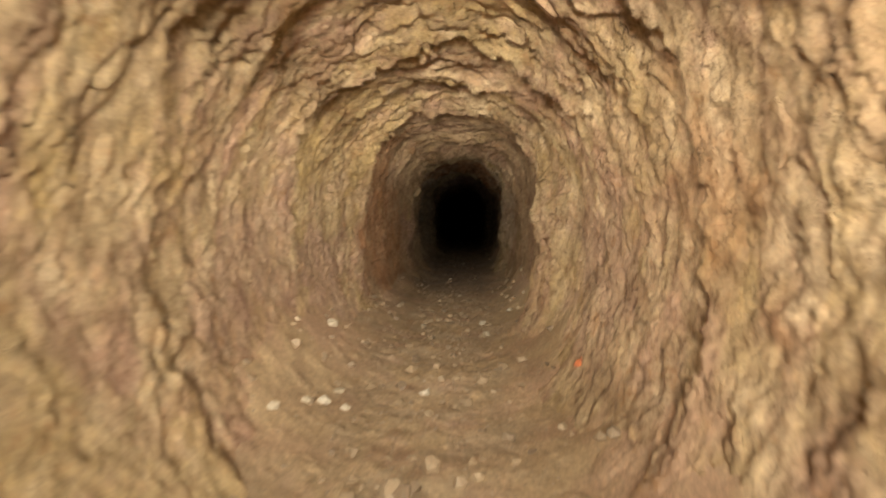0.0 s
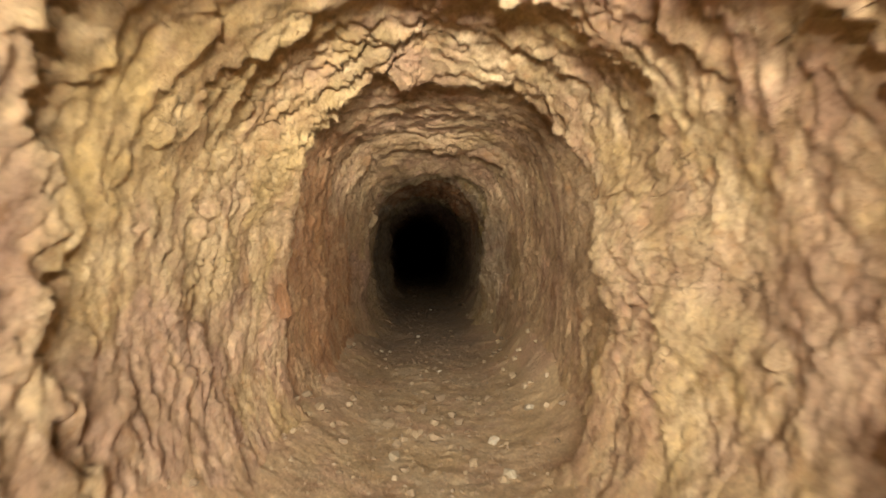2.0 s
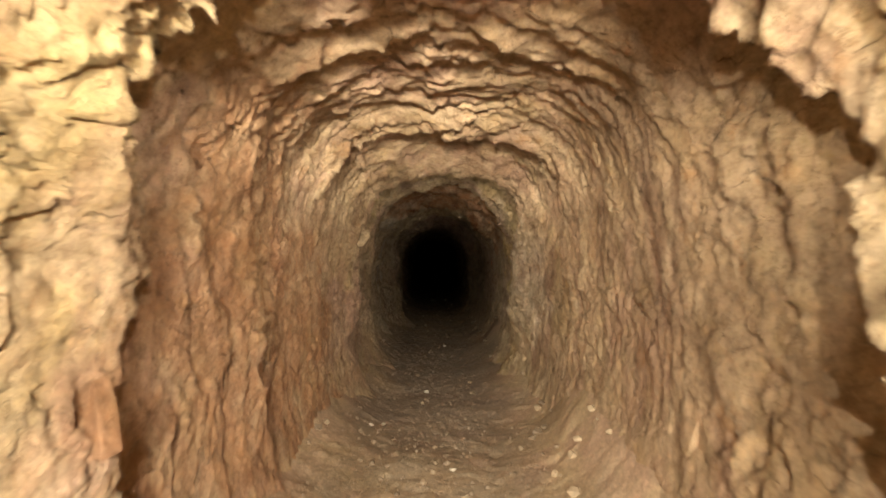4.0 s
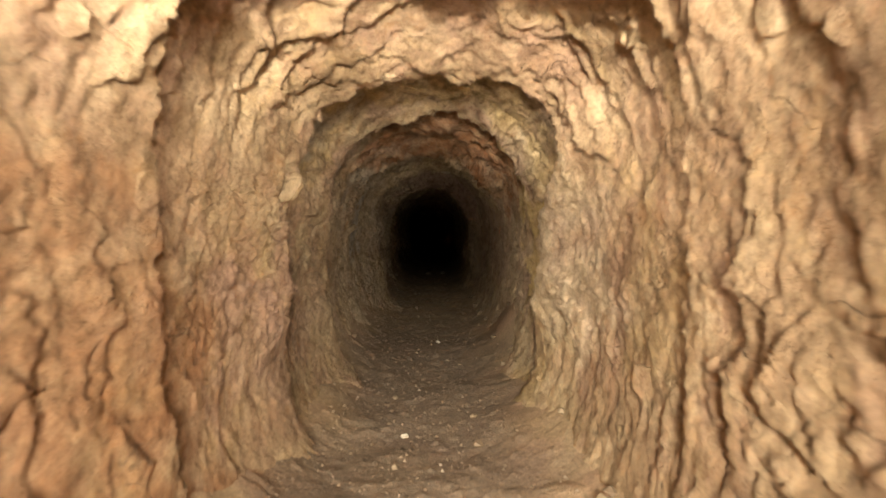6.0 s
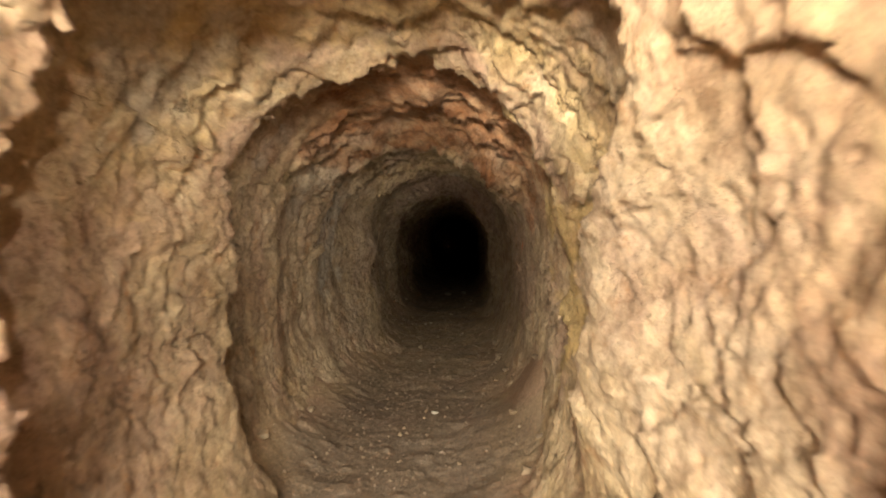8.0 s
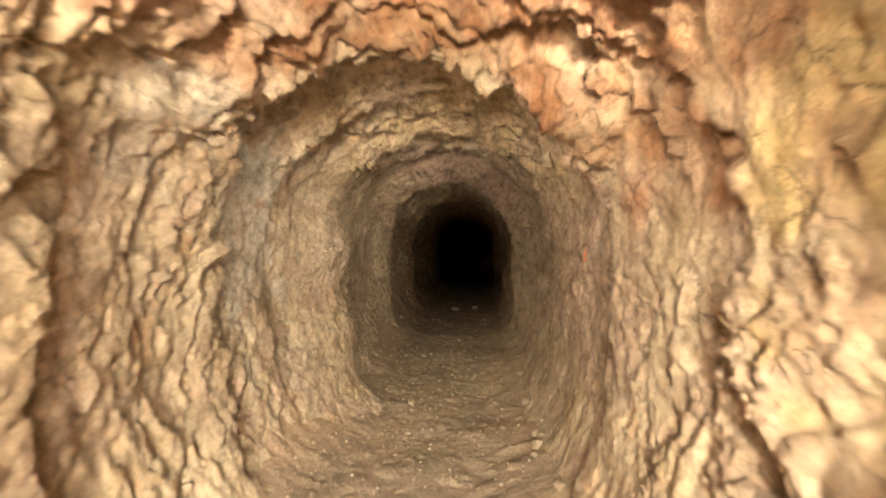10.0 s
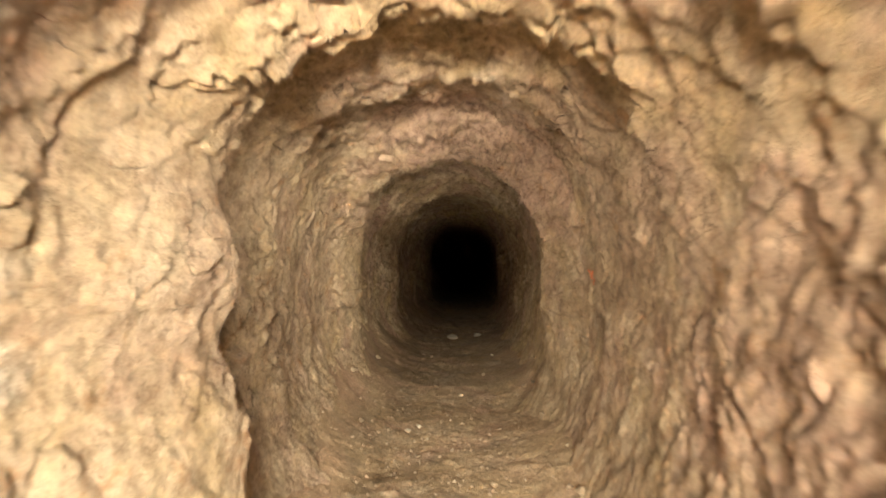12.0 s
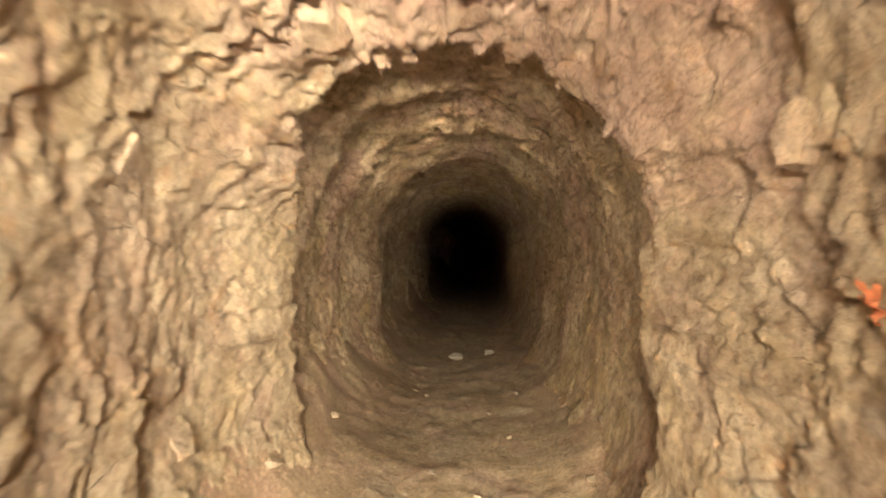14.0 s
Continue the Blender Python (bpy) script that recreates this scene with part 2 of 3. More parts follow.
def link_noise(tree, scale, detail=4.0, rough=0.55, stretch=None):
    tex = tree.nodes.new("ShaderNodeTexNoise")
    tex.inputs["Scale"].default_value, tex.inputs["Detail"].default_value, tex.inputs["Roughness"].default_value = scale, detail, rough
    pos = tree.nodes.new("ShaderNodeNewGeometry")
    out = pos.outputs["Position"]
    if stretch:
        mapping = tree.nodes.new("ShaderNodeMapping")
        mapping.inputs["Scale"].default_value = stretch
        tree.links.new(out, mapping.inputs["Vector"])
        out = mapping.outputs["Vector"]
    tree.links.new(out, tex.inputs["Vector"])
    return tex.outputs["Fac"]


def ramp(tree, fac, stops):
    node = tree.nodes.new("ShaderNodeValToRGB")
    els = node.color_ramp.elements
    while len(els) < len(stops):
        els.new(0.5)
    for el, (at, col) in zip(els, stops):
        el.position, el.color = at, (*col, 1)
    tree.links.new(fac, node.inputs["Fac"])
    return node.outputs["Color"]


def mixed(tree, fac, a, b, mode="MIX"):
    node = tree.nodes.new("ShaderNodeMix")
    node.data_type, node.blend_type = "RGBA", mode
    for socket, value in ((node.inputs["Factor"], fac), (node.inputs["A"], a), (node.inputs["B"], b)):
        if isinstance(value, (int, float)):
            socket.default_value = value
        elif isinstance(value, tuple):
            socket.default_value = (*value, 1)
        else:
            tree.links.new(value, socket)
    return node.outputs["Result"]


def math_node(tree, op, a, b):
    node = tree.nodes.new("ShaderNodeMath")
    node.operation = op
    for socket, value in zip(node.inputs, (a, b)):
        if isinstance(value, (int, float)):
            socket.default_value = value
        else:
            tree.links.new(value, socket)
    return node.outputs[0]


def add_bump(tree, shader, heights):
    last = None
    for fac, strength, distance in heights:
        node = tree.nodes.new("ShaderNodeBump")
        node.inputs["Strength"].default_value, node.inputs["Distance"].default_value = strength, distance
        tree.links.new(fac, node.inputs["Height"])
        if last:
            tree.links.new(last, node.inputs["Normal"])
        last = node.outputs["Normal"]
    tree.links.new(last, shader.inputs["Normal"])


STAIN_COLOURS = {"rust": (0.39, 0.245, 0.15), "calcite": (0.66, 0.60, 0.51), "dust": (0.44, 0.345, 0.25), "iron": (0.27, 0.115, 0.045), "ochre": (0.46, 0.32, 0.13), "pale": (0.58, 0.46, 0.345),
                 "grey": (0.43, 0.365, 0.29), "rose": (0.36, 0.23, 0.17), "brown": (0.21, 0.135, 0.08)}


def crack_lines(tree):
    """Thin broken cracks: a height for the bump and how far they are coloured darker."""
    pos = tree.nodes.new("ShaderNodeNewGeometry")
    wob = tree.nodes.new("ShaderNodeTexNoise")
    wob.inputs["Scale"].default_value, wob.inputs["Detail"].default_value = 5.0, 6.0
    tree.links.new(pos.outputs["Position"], wob.inputs["Vector"])
    add = tree.nodes.new("ShaderNodeVectorMath")
    add.operation = "MULTIPLY_ADD"
    tree.links.new(wob.outputs["Color"], add.inputs[0])
    add.inputs[1].default_value = (0.35, 0.35, 0.35)
    tree.links.new(pos.outputs["Position"], add.inputs[2])
    vor = tree.nodes.new("ShaderNodeTexVoronoi")
    vor.feature = "DISTANCE_TO_EDGE"
    vor.inputs["Scale"].default_value = 4.2
    tree.links.new(add.outputs[0], vor.inputs["Vector"])
    some = ramp(tree, link_noise(tree, 2.4, 4, 0.6), [(0.54, (0, 0, 0)), (0.62, (1, 1, 1))])
    line = ramp(tree, vor.outputs["Distance"], [(0.0, (1, 1, 1)), (0.025, (0, 0, 0))])
    dirt = math_node(tree, "MULTIPLY", line, some)
    return math_node(tree, "SUBTRACT", 1.0, dirt), math_node(tree, "MULTIPLY", dirt, 0.3)


def chips_height(tree, scale):
    """Small angular facets, each tilted its own way."""
    pos = tree.nodes.new("ShaderNodeNewGeometry")
    wob = tree.nodes.new("ShaderNodeTexNoise")
    wob.inputs["Scale"].default_value, wob.inputs["Detail"].default_value = 9.0, 5.0
    tree.links.new(pos.outputs["Position"], wob.inputs["Vector"])
    add = tree.nodes.new("ShaderNodeVectorMath")
    add.operation = "MULTIPLY_ADD"
    tree.links.new(wob.outputs["Color"], add.inputs[0])
    add.inputs[1].default_value = (0.12, 0.12, 0.12)
    tree.links.new(pos.outputs["Position"], add.inputs[2])
    vor = tree.nodes.new("ShaderNodeTexVoronoi")
    vor.inputs["Scale"].default_value = scale
    tree.links.new(add.outputs[0], vor.inputs["Vector"])
    tone = tree.nodes.new("ShaderNodeSeparateColor")
    tree.links.new(vor.outputs["Color"], tone.inputs[0])
    return math_node(tree, "ADD", math_node(tree, "MULTIPLY", tone.outputs[0], 0.6), math_node(tree, "MULTIPLY", vor.outputs["Distance"], 0.6))


def rock_material():
    mat, tree, shader = nodes_of("tunnel_rock")
    base = ramp(tree, link_noise(tree, 1.1, 7, 0.6), [
        (0.28, (0.27, 0.18, 0.10)), (0.42, (0.39, 0.275, 0.155)), (0.52, (0.46, 0.34, 0.20)),
        (0.62, (0.42, 0.28, 0.17)), (0.75, (0.30, 0.20, 0.125))])
    ochre = ramp(tree, link_noise(tree, 1.9, 6, 0.65), [(0.47, (0, 0, 0)), (0.66, (0.65, 0.65, 0.65))])
    base = mixed(tree, ochre, base, (0.44, 0.305, 0.125))
    pink = ramp(tree, link_noise(tree, 2.7, 6, 0.65, (1, 1, 0.6)), [(0.48, (0, 0, 0)), (0.64, (0.85, 0.85, 0.85))])
    base = mixed(tree, pink, base, (0.40, 0.245, 0.17))
    earth = ramp(tree, link_noise(tree, 2.3, 7, 0.68), [(0.52, (0, 0, 0)), (0.66, (0.6, 0.6, 0.6))])
    base = mixed(tree, earth, base, (0.29, 0.175, 0.10))
    clean = ramp(tree, link_noise(tree, 3.4, 7, 0.7, (1, 1.3, 0.8)), [(0.52, (0, 0, 0)), (0.64, (0.75, 0.75, 0.75))])
    base = mixed(tree, clean, base, (0.60, 0.455, 0.29))
    for kind, colour in STAIN_COLOURS.items():
        attr = tree.nodes.new("ShaderNodeAttribute")
        attr.attribute_name = kind
        breakup = ramp(tree, link_noise(tree, 7.0, 5, 0.6), [(0.3, (0.45, 0.45, 0.45)), (0.6, (1, 1, 1))])
        base = mixed(tree, math_node(tree, "MULTIPLY", attr.outputs["Fac"], breakup), base, colour)
    speck = ramp(tree, link_noise(tree, 34, 6, 0.7), [(0.25, (0.62, 0.62, 0.62)), (0.5, (1, 1, 1)), (0.75, (1.25, 1.22, 1.18))])
    base = mixed(tree, 0.45, base, speck, "MULTIPLY")
    patch = ramp(tree, link_noise(tree, 8.5, 6, 0.7), [(0.36, (0.66, 0.60, 0.54)), (0.5, (1, 1, 1)), (0.64, (1.22, 1.2, 1.16))])
    base = mixed(tree, 0.85, base, patch, "MULTIPLY")
    rust = ramp(tree, link_noise(tree, 5.2, 6, 0.7), [(0.58, (0, 0, 0)), (0.68, (0.6, 0.6, 0.6))])
    base = mixed(tree, rust, base, (0.33, 0.17, 0.07))
    # cracks get a darker colour than the rock
    crack, dirt = crack_lines(tree)
    base = mixed(tree, dirt, base, (0.10, 0.07, 0.045))
    tree.links.new(base, shader.inputs["Base Color"])
    wet = ramp(tree, link_noise(tree, 3.0, 4, 0.6), [(0.35, (0.55, 0.55, 0.55)), (0.6, (0.85, 0.85, 0.85))])
    tree.links.new(wet, shader.inputs["Roughness"])
    shader.inputs["Specular IOR Level"].default_value = 0.35
    add_bump(tree, shader, [(crack, 0.7, 0.03), (chips_height(tree, 13.0), 0.8, 0.035), (link_noise(tree, 11, 8, 0.72), 0.7, 0.04), (link_noise(tree, 30, 8, 0.7), 0.8, 0.02), (link_noise(tree, 110, 4, 0.6), 0.6, 0.006)])
    return mat


def floor_material():
    mat, tree, shader = nodes_of("tunnel_floor")
    base = ramp(tree, link_noise(tree, 1.1, 7, 0.6), [(0.28, (0.24, 0.17, 0.10)), (0.45, (0.36, 0.26, 0.155)), (0.58, (0.40, 0.29, 0.18)), (0.75, (0.28, 0.20, 0.13))])
    dust = ramp(tree, link_noise(tree, 3.1, 5, 0.6), [(0.45, (0, 0, 0)), (0.65, (0.6, 0.6, 0.6))])
    base = mixed(tree, dust, base, (0.34, 0.265, 0.185))
    pink = ramp(tree, link_noise(tree, 2.7, 6, 0.65), [(0.5, (0, 0, 0)), (0.68, (0.7, 0.7, 0.7))])
    base = mixed(tree, pink, base, (0.36, 0.23, 0.16))
    patch = ramp(tree, link_noise(tree, 8.5, 6, 0.7), [(0.36, (0.66, 0.60, 0.54)), (0.5, (1, 1, 1)), (0.64, (1.22, 1.2, 1.16))])
    base = mixed(tree, 0.8, base, patch, "MULTIPLY")
    # the floor is darker from about y 7 to 14
    place = tree.nodes.new("ShaderNodeNewGeometry")
    parts = tree.nodes.new("ShaderNodeSeparateXYZ")
    tree.links.new(place.outputs["Position"], parts.inputs[0])
    along = math_node(tree, "ADD", math_node(tree, "MULTIPLY", parts.outputs["Y"], 0.05), math_node(tree, "MULTIPLY", link_noise(tree, 0.8, 4, 0.6), 0.12))
    dark_stretch = ramp(tree, along, [(0.40, (0, 0, 0)), (0.50, (0.75, 0.75, 0.75)), (0.66, (0.75, 0.75, 0.75)), (0.78, (0, 0, 0))])
    base = mixed(tree, dark_stretch, base, (0.19, 0.14, 0.105))
    fallen = tree.nodes.new("ShaderNodeAttribute")
    fallen.attribute_name = "fallen_rock"
    rubble = ramp(tree, link_noise(tree, 1.6, 7, 0.62), [(0.30, (0.30, 0.20, 0.12)), (0.45, (0.42, 0.30, 0.175)), (0.58, (0.40, 0.26, 0.17)), (0.72, (0.33, 0.22, 0.13))])
    base = mixed(tree, fallen.outputs["Fac"], base, rubble)
    speck = ramp(tree, link_noise(tree, 45, 5, 0.75), [(0.3, (0.55, 0.55, 0.55)), (0.52, (1, 1, 1)), (0.72, (1.5, 1.45, 1.4))])
    base = mixed(tree, 0.85, base, speck, "MULTIPLY")
    tree.links.new(base, shader.inputs["Base Color"])
    tree.links.new(ramp(tree, link_noise(tree, 2.2, 4, 0.6), [(0.35, (0.5, 0.5, 0.5)), (0.6, (0.9, 0.9, 0.9))]), shader.inputs["Roughness"])
    shader.inputs["Specular IOR Level"].default_value = 0.35
    add_bump(tree, shader, [(link_noise(tree, 9, 8, 0.7), 0.6, 0.03), (link_noise(tree, 30, 7, 0.7), 0.7, 0.014), (link_noise(tree, 140, 3, 0.6), 0.5, 0.004)])
    return mat


def stone_material(name, dark, light):
    mat, tree, shader = nodes_of(name)
    info = tree.nodes.new("ShaderNodeObjectInfo")
    base = ramp(tree, info.outputs["Random"], [(0.0, dark), (1.0, light)])
    speck = ramp(tree, link_noise(tree, 55, 5, 0.7), [(0.3, (0.65, 0.65, 0.65)), (0.6, (1.1, 1.1, 1.1))])
    tree.links.new(mixed(tree, 0.8, base, speck, "MULTIPLY"), shader.inputs["Base Color"])
    shader.inputs["Roughness"].default_value = 0.6
    add_bump(tree, shader, [(link_noise(tree, 60, 6, 0.7), 0.6, 0.006)])
    return mat


def paint_material():
    mat, tree, shader = nodes_of("orange_paint")
    tree.links.new(ramp(tree, link_noise(tree, 30, 5, 0.7), [(0.35, (0.42, 0.13, 0.06)), (0.65, (0.62, 0.20, 0.08))]), shader.inputs["Base Color"])
    shader.inputs["Roughness"].default_value = 0.55
    return mat


ROCK_MAT, FLOOR_MAT = rock_material(), floor_material()
STONE_MAT = stone_material("loose_stone", (0.20, 0.14, 0.09), (0.37, 0.27, 0.17))
PALE_MAT = stone_material("pale_stone", (0.42, 0.34, 0.24), (0.55, 0.48, 0.38))
PAINT_MAT = paint_material()


# ---------------------------------------------------------------- structure
def sheet(name, grids, material, attributes=None):
    """One mesh of one or more grids of points (rows, columns, 3)."""
    verts, faces, base = [], [], 0
    for g in grids:
        n, m = g.shape[:2]
        idx = base + np.arange(n * m).reshape(n, m)
        faces.append(np.stack([idx[:-1, :-1], idx[:-1, 1:], idx[1:, 1:], idx[1:, :-1]], -1).reshape(-1, 4))
        verts.append(g.reshape(-1, 3))
        base += n * m
    v, f = np.concatenate(verts), np.concatenate(faces)
    me = bpy.data.meshes.new(name)
    me.vertices.add(len(v))
    me.vertices.foreach_set("co", v.astype(np.float32).ravel())
    me.loops.add(f.size)
    me.loops.foreach_set("vertex_index", f.astype(np.int32).ravel())
    me.polygons.add(len(f))
    me.polygons.foreach_set("loop_start", (np.arange(len(f)) * 4).astype(np.int32))
    me.update(calc_edges=True)
    me.polygons.foreach_set("use_smooth", np.ones(len(f), bool))
    for key, values in (attributes or {}).items():
        full = np.zeros(len(v), np.float32)
        full[:values.size] = values.ravel()
        me.attributes.new(key, "FLOAT", "POINT").data.foreach_set("value", full)
    me.materials.append(material)
    return new(name, me)


def tunnel_rock():
    maps, walls = STAIN_MAPS, {}
    deg = np.degrees(ANGLES)
    cut1, cut2 = int(np.searchsorted(-deg, -138)), int(np.searchsorted(-deg, -42))
    for name, i, j, label in (("wall_left", 0, cut1, "rough hewn tan and rust-stained rock wall of a mine tunnel"),
                              ("ceiling", cut1, cut2, "low arched mine roof of jagged ochre rock ledges"),
                              ("wall_right", cut2, len(ANGLES) - 1, "rough hewn tan and pinkish rock wall of a mine tunnel")):
        part_of = ROCK[:, i:j + 1]
        mid = np.array([0, 0, MID])
        coarse = part_of[::12, ::6]
        coarse = np.concatenate([coarse, part_of[::12, -1:]], 1)
        out = coarse - mid
        out = out * np.array([1, 0, 1])
        outer = coarse + out / np.linalg.norm(out, axis=2, keepdims=True) * 0.35
        rims = [np.stack([coarse[:, k], outer[:, k]], 1) for k in (0, -1)]
        ends = [np.stack([coarse[k], outer[k]], 1) for k in (0, -1)]
        ob = sheet(name, [part_of, outer[:, ::-1]] + rims[:1] + ends, ROCK_MAT, {k: m[:, i:j + 1] for k, m in maps.items()})
        walls[name] = ob
        tagged(ob, label, "rock wall" if "wall" in name else "rock ceiling", kind="structure")
    return walls


def rock_slabs(walls):
    """Flakes of rock that stand a little proud of the walls and the roof."""
    rnd = random.Random(21)
    maps = STAIN_MAPS
    for n in range(170):
        y = rnd.uniform(1.4, 18.5)
        a = rnd.uniform(20, 160) if n % 3 else rnd.choice((rnd.uniform(-25, 20), rnd.uniform(160, 205)))
        ar = radians(a)
        p = rock_point(np.array([ar, ar + 0.06, ar]), np.array([y, y, y + 0.06]))
        along, across = Vector(p[2] - p[0]).normalized(), Vector(p[1] - p[0]).normalized()
        inward = across.cross(along).normalized()
        if inward.dot(Vector((0, y, MID)) - Vector(p[0])) < 0:
            inward = -inward
        along = (along - along.project(inward)).normalized()
        wide, long, thick = rnd.uniform(0.10, 0.30), rnd.uniform(0.07, 0.20), rnd.uniform(0.05, 0.09)
        bm = bmesh.new()
        for k in range(11):
            t = 2 * pi * (k + rnd.uniform(-0.3, 0.3)) / 11
            r = rnd.uniform(0.75, 1.1)
            for top in (1, -1):
                f = r * (rnd.uniform(0.70, 0.95) if top > 0 else 1.0)
                bm.verts.new((wide * 0.5 * cos(t) * f, long * 0.5 * sin(t) * f, top * thick * 0.5 * (1 + (0.25 * sin(t) if top > 0 else 0)) + rnd.uniform(-0.006, 0.006)))
        hull = bmesh.ops.convex_hull(bm, input=bm.verts)
        loose = {g for g in hull["geom_interior"] + hull["geom_unused"] if isinstance(g, bmesh.types.BMVert)}
        bmesh.ops.delete(bm, geom=list(loose), context="VERTS")
        me = bpy.data.meshes.new("rock_slab")
        bm.to_mesh(me)
        bm.free()
        i, j = int(np.argmin(np.abs(ROWS_Y - y))), int(np.argmin(np.abs(ANGLES - ar)))
        for key, m in maps.items():
            me.attributes.new(key, "FLOAT", "POINT").data.foreach_set("value", np.full(len(me.vertices), m[i, j], np.float32))
        me.materials.append(ROCK_MAT)
        ob = new("rock_slab", me)
        side = along.cross(inward)
        turn = Matrix((side, along, inward)).transposed().to_4x4()
        spin = pose(0, 0, 0, rnd.uniform(2, 12), rnd.uniform(-6, 6), rnd.uniform(-35, 35))
        ob.matrix_world = Matrix.Translation(Vector(p[0]) + inward * (rnd.uniform(0.0, 0.013) - thick * 0.5)) @ turn @ spin
        ob.parent = walls["ceiling" if 42 < a < 138 else "wall_left" if a >= 138 else "wall_right"]


def floor_height(x, y):
    w = x + 0.10 * fbm(x * 0.5, y * 0.55 + 3, 2, 6)
    bank = 0.16 * smooth(0.30, 0.95, np.abs(w + 0.06)) + 0.42 * smooth(0.62, 1.12, np.abs(w + 0.06)) ** 1.6 + 0.05 * smooth(0.4, 0.9, -x)
    heap = smooth(0.45, 0.85, np.abs(w + 0.06))
    z = bank * (1 + 0.14 * fbm(x * 2.1, y * 1.3, 3, 4)) + 0.035 * fbm(x * 1.1, y * 0.9, 3, 2) - 0.01
    gap, (r, q, p), ox, oy = cells(x / 0.17 + 0.5 * perlin(x * 3, y * 3, 2), y / 0.19 + 0.5 * perlin(x * 3 + 9, y * 3, 3), 6)
    z = z + (0.018 + 0.006 * heap) * r * r * np.clip(1 - (np.hypot(ox, oy) / (0.35 + 0.3 * q)) ** 2, 0, 1)
    gap, (r, q, p), ox, oy = cells(x / 0.075 + 0.4 * perlin(x * 6, y * 6, 1), y / 0.075, 1)
    lump = np.clip(1 - (np.hypot(ox, oy) / (0.25 + 0.35 * q)) ** 2, 0, 1)
    z = z + 0.016 * r * r * r * lump * (1 - 0.6 * heap)
    gap, (r, q, p), ox, oy = cells(x / 0.032, y / 0.032, 5)
    return z + 0.0035 * r * np.clip(1 - (np.hypot(ox, oy) / 0.5) ** 2, 0, 1)


def tunnel_floor():
    xs = np.linspace(-1.75, 1.35, 185)
    ys = np.concatenate([np.arange(Y_NEAR - 0.1, 16, 0.017), np.arange(16, Y_END, 0.04)])
    gx, gy = np.meshgrid(xs, ys)
    top = np.stack([gx, gy, floor_height(gx, gy)], -1)
    under = top[::30, ::8].copy()
    under[..., 2] = -0.35
    edge = smooth(0.35, 0.9, np.abs(gx + 0.06) + 0.22 * fbm(gx * 1.3, gy * 1.3, 4, 3))
    ob = sheet("floor", [top, under[:, ::-1]], FLOOR_MAT, {"fallen_rock": edge})
    tagged(ob, "dusty brown mine floor of trodden dirt and grit", "floor", kind="structure")


def end_wall(name, y, label):
    xs, zs = np.linspace(-2.6, 1.6, 80), np.linspace(-0.5, 2.7, 70)
    gx, gz = np.meshgrid(xs, zs)
    face = np.stack([gx, y + 0.12 * fbm(gx * 1.5, gz * 1.5, 4, 1), gz], -1)
    back = face + np.array([0, 0.4 if y > 0 else -0.4, 0])
    tagged(sheet(name, [face, back[:, ::-1]], ROCK_MAT), label, "rock wall", kind="structure")


WALLS = tunnel_rock()
tunnel_floor()
# added at both unseen ends, to shut the sky light out of the tunnel
end_wall("wall_end", Y_END - 0.3, "unlit, unseen rock face added to close the tunnel's far end")
end_wall("wall_start", Y_NEAR + 0.2, "unseen rough rock face added to close the tunnel behind the start")


# ---------------------------------------------------------------- loose things
def stone_mesh(name, seed, material, squash=0.65):
    rnd = random.Random(seed)
    bm = bmesh.new()
    for _ in range(15):
        p = Vector((rnd.gauss(0, 1), rnd.gauss(0, 1), rnd.gauss(0, 1))).normalized()
        bm.verts.new((p.x * 0.5 * rnd.uniform(0.8, 1.15), p.y * 0.42 * rnd.uniform(0.8, 1.15), p.z * 0.5 * squash))
    hull = bmesh.ops.convex_hull(bm, input=bm.verts)
    loose = {g for g in hull["geom_interior"] + hull["geom_unused"] if isinstance(g, bmesh.types.BMVert)}
    bmesh.ops.delete(bm, geom=list(loose), context="VERTS")
    me = bpy.data.meshes.new(name)
    bm.to_mesh(me)
    bm.free()
    me.materials.append(material)
    return me


STONE_SHAPES = [stone_mesh("stone", n, STONE_MAT, 0.5 + 0.05 * n) for n in range(8)]
PALE_SHAPES = [stone_mesh("pale_stone", 40 + n, PALE_MAT, 0.6) for n in range(4)]


def ground_at(x, y):
    return float(floor_height(np.array([x]), np.array([y]))[0])


def lay_stone(me, x, y, size, label, category, group, rnd):
    ob = new(me.name.split(".")[0], me)
    ob.matrix_world = pose(x, y, ground_at(x, y) + size * 0.16, rnd.uniform(-15, 15), rnd.uniform(-15, 15), rnd.uniform(0, 360)) @ Matrix.Diagonal((size, size, size, 1))
    tagged(ob, label, category, group)


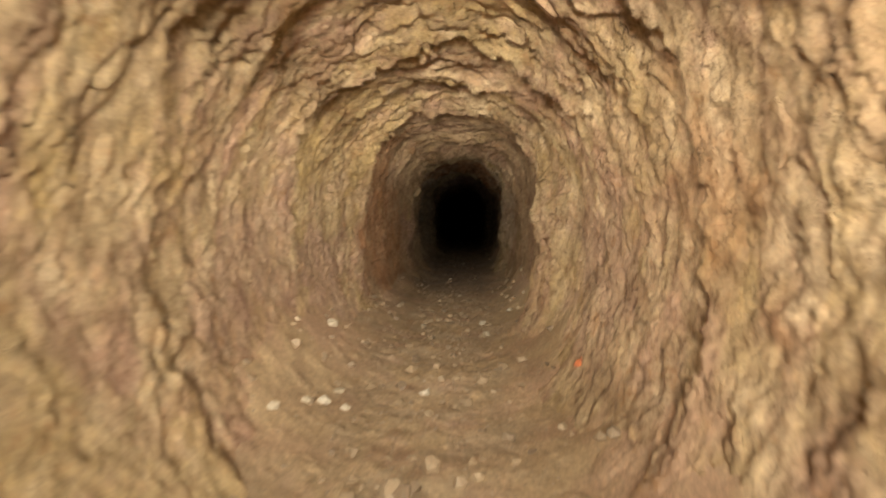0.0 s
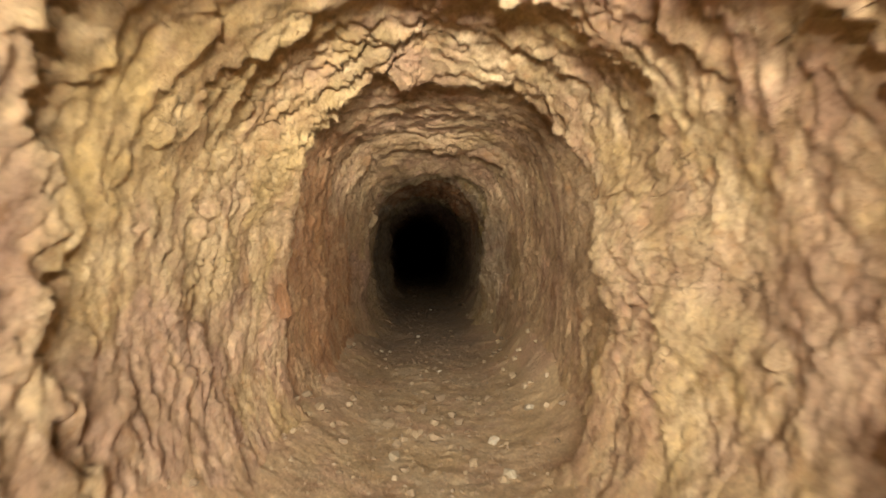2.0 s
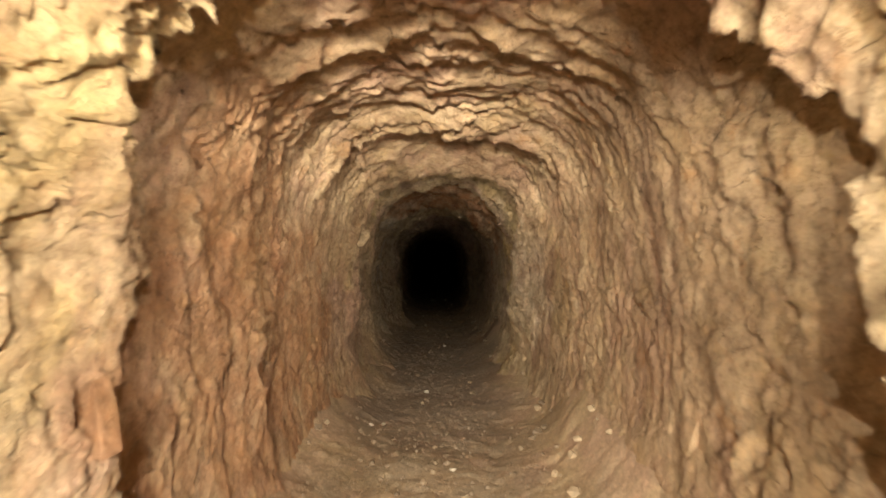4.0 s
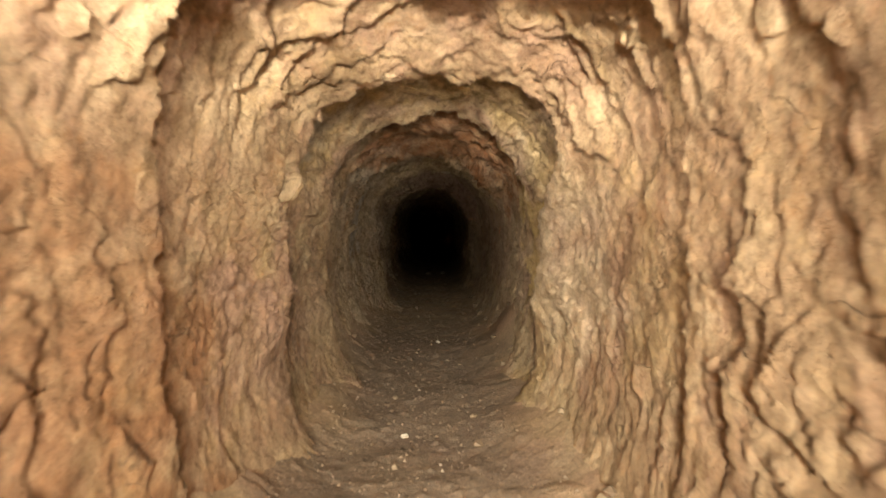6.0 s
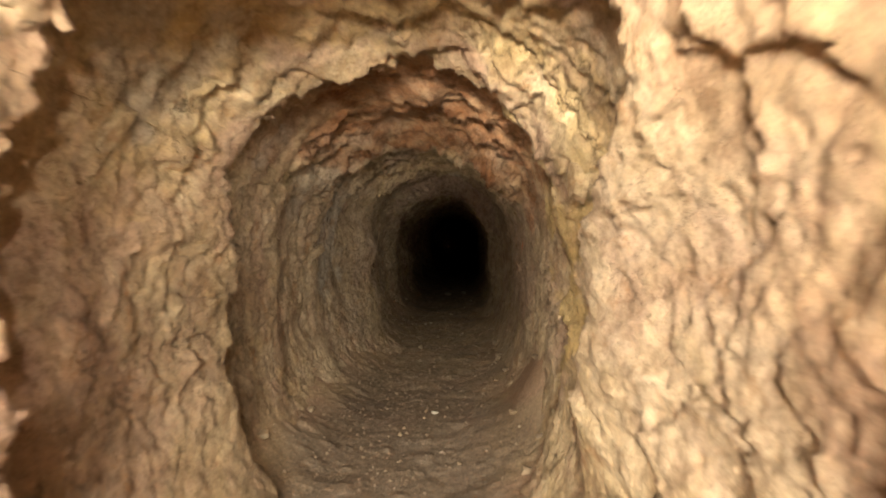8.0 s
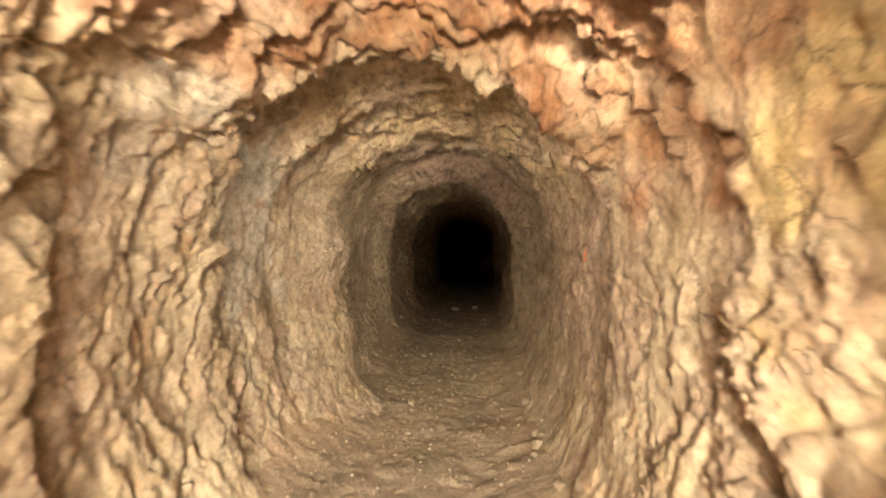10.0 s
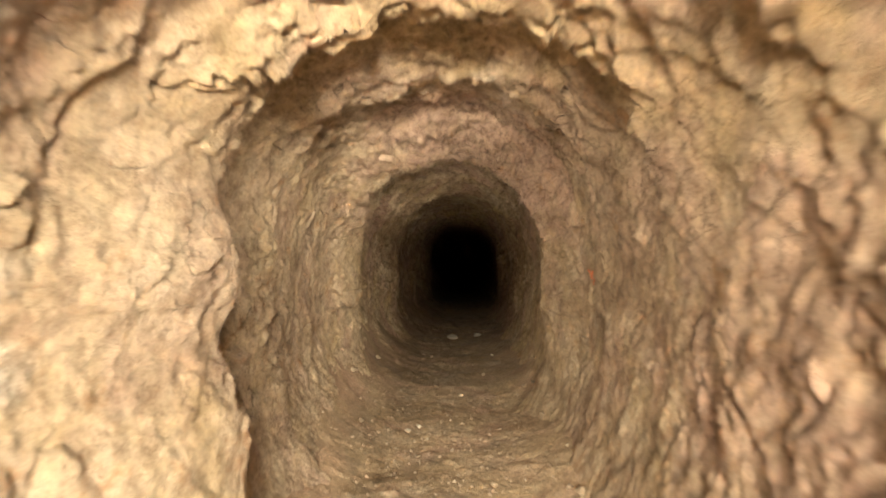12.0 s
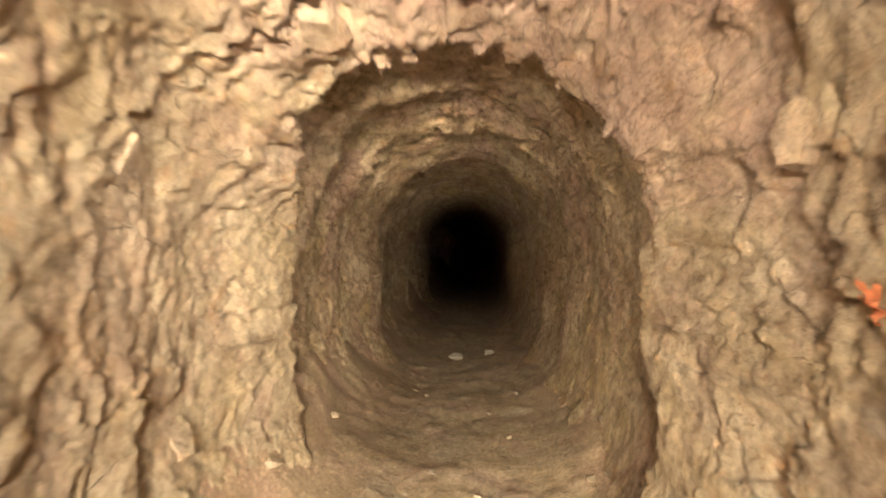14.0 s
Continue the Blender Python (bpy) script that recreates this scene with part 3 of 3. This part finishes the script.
def scatter():
    rnd = random.Random(3)
    for n in range(185):
        y = rnd.uniform(1.2, 19.0) if n % 3 == 0 else rnd.uniform(1.2, 8.2)
        x = rnd.gauss(-0.1, 0.5)
        x = max(-0.95, min(0.85, x))
        size = min(0.12, 0.026 + abs(rnd.gauss(0, 0.028)))
        lay_stone(rnd.choice(STONE_SHAPES), x, y, size, "small broken brown stone lying on the dusty floor", "stone", "loose stones on the floor", rnd)
    for n in range(48):
        x, y = max(-0.9, min(0.8, rnd.gauss(-0.05, 0.45))), rnd.uniform(2.0, 6.6)
        lay_stone(rnd.choice(STONE_SHAPES), x, y, rnd.uniform(0.05, 0.12), "broken tan stone lying loose on the rubble floor", "stone", "loose stones on the floor", rnd)
    for n in range(80):
        side = rnd.choice((-1, 1))
        x, y = (-0.84 if side < 0 else 0.70) + rnd.uniform(-0.12, 0.10), rnd.uniform(1.5, 17.5)
        lay_stone(rnd.choice(STONE_SHAPES), x, y, rnd.uniform(0.04, 0.10), "angular tan rock fragment fallen at the wall's foot", "stone", "rock fragments at the wall's foot", rnd)
    for x, y, size in ((-0.62, 2.89, 0.10), (-0.52, 2.95, 0.08), (-0.70, 2.80, 0.07), (-0.78, 2.55, 0.09), (0.31, 5.54, 0.09), (0.61, 5.99, 0.09),
                       (-0.86, 4.0, 0.13), (-0.11, 3.35, 0.10), (0.33, 5.1, 0.10), (-0.26, 5.32, 0.11), (-0.59, 3.1, 0.08),
                       (0.05, 7.3, 0.05), (-0.52, 8.1, 0.06), (-0.45, 8.2, 0.05), (-0.14, 9.3, 0.06), (0.07, 11.75, 0.06),
                       (-0.32, 16.0, 0.06), (-0.25, 16.1, 0.05), (-0.13, 20.1, 0.17), (0.22, 20.4, 0.13)):
        lay_stone(rnd.choice(PALE_SHAPES), x, y, size, "pale cream-coloured broken stone lying on the floor", "stone", "pale stones on the floor", rnd)


def gravel():
    rng = np.random.default_rng(11)
    count = 6000
    gy = rng.uniform(0.8, 17.0, count)
    gx = np.clip(rng.normal(-0.08, 0.45, count), -1.05, 0.95)
    size = 0.004 + 0.012 * rng.random(count) ** 4
    gz = floor_height(gx, gy)
    octa = np.array([(1, 0, 0), (0, 1, 0), (-1, 0, 0), (0, -1, 0), (0, 0, 0.7), (0, 0, -0.7)])
    tri = np.array([(0, 1, 4), (1, 2, 4), (2, 3, 4), (3, 0, 4), (1, 0, 5), (2, 1, 5), (3, 2, 5), (0, 3, 5)])
    jitter = rng.uniform(0.6, 1.3, (count, 6, 1))
    turn = rng.uniform(0, 2 * pi, count)
    c, s = np.cos(turn)[:, None], np.sin(turn)[:, None]
    p = octa[None] * jitter * size[:, None, None]
    v = np.stack([p[..., 0] * c - p[..., 1] * s + gx[:, None], p[..., 0] * s + p[..., 1] * c + gy[:, None], p[..., 2] + gz[:, None] + 0.002], -1)
    f = (tri[None] + 6 * np.arange(count)[:, None, None]).reshape(-1, 3)
    me = bpy.data.meshes.new("gravel")
    me.from_pydata(v.reshape(-1, 3).tolist(), [], f.tolist())
    me.materials.append(GRIT_MAT)
    tagged(new("gravel", me), "scattered brown and pale grit on the dirt floor", "gravel", kind="stuff")


def grit_material():
    mat, tree, shader = nodes_of("grit")
    geo = tree.nodes.new("ShaderNodeNewGeometry")
    base = ramp(tree, geo.outputs["Random Per Island"], [(0.0, (0.20, 0.14, 0.09)), (0.9, (0.29, 0.21, 0.14)), (1.0, (0.40, 0.32, 0.24))])
    tree.links.new(base, shader.inputs["Base Color"])
    shader.inputs["Roughness"].default_value = 0.5
    return mat


GRIT_MAT = grit_material()
scatter()
gravel()


def paint_mark(y, angle, ry, ra, label):
    """A daub of paint that follows the rock, 3 mm proud of it."""
    n = 40
    ys, an = np.meshgrid(np.linspace(y - ry, y + ry, n), np.radians(np.linspace(angle - ra, angle + ra, n)), indexing="ij")
    pts = rock_point(an, ys, 0.004)
    u, v = np.meshgrid(np.linspace(-1, 1, n), np.linspace(-1, 1, n), indexing="ij")
    inside = np.hypot(u, v) + 0.45 * fbm(u * 2 + y, v * 2, 3, 2) < 0.75
    bm = bmesh.new()
    vs = [[bm.verts.new(pts[i, j]) for j in range(n)] for i in range(n)]
    for i in range(n - 1):
        for j in range(n - 1):
            if inside[i, j]:
                bm.faces.new((vs[i][j], vs[i + 1][j], vs[i + 1][j + 1], vs[i][j + 1]))
    bmesh.ops.delete(bm, geom=[w for w in bm.verts if not w.link_faces], context="VERTS")
    me = bpy.data.meshes.new("paint_mark")
    bm.to_mesh(me)
    bm.free()
    me.materials.append(PAINT_MAT)
    tagged(new("paint_mark", me), label, "paint mark", "paint marks on the rock")


paint_mark(15.56, 6, 0.036, 4.0, "faded orange sprayed survey mark on the rock wall")
paint_mark(13.17, 10, 0.013, 5.5, "thin upright orange paint streak on the rock wall")
paint_mark(3.1, -42, 0.05, 2.2, "small red-orange paint mark low on the rock wall")

rock_slabs(WALLS)
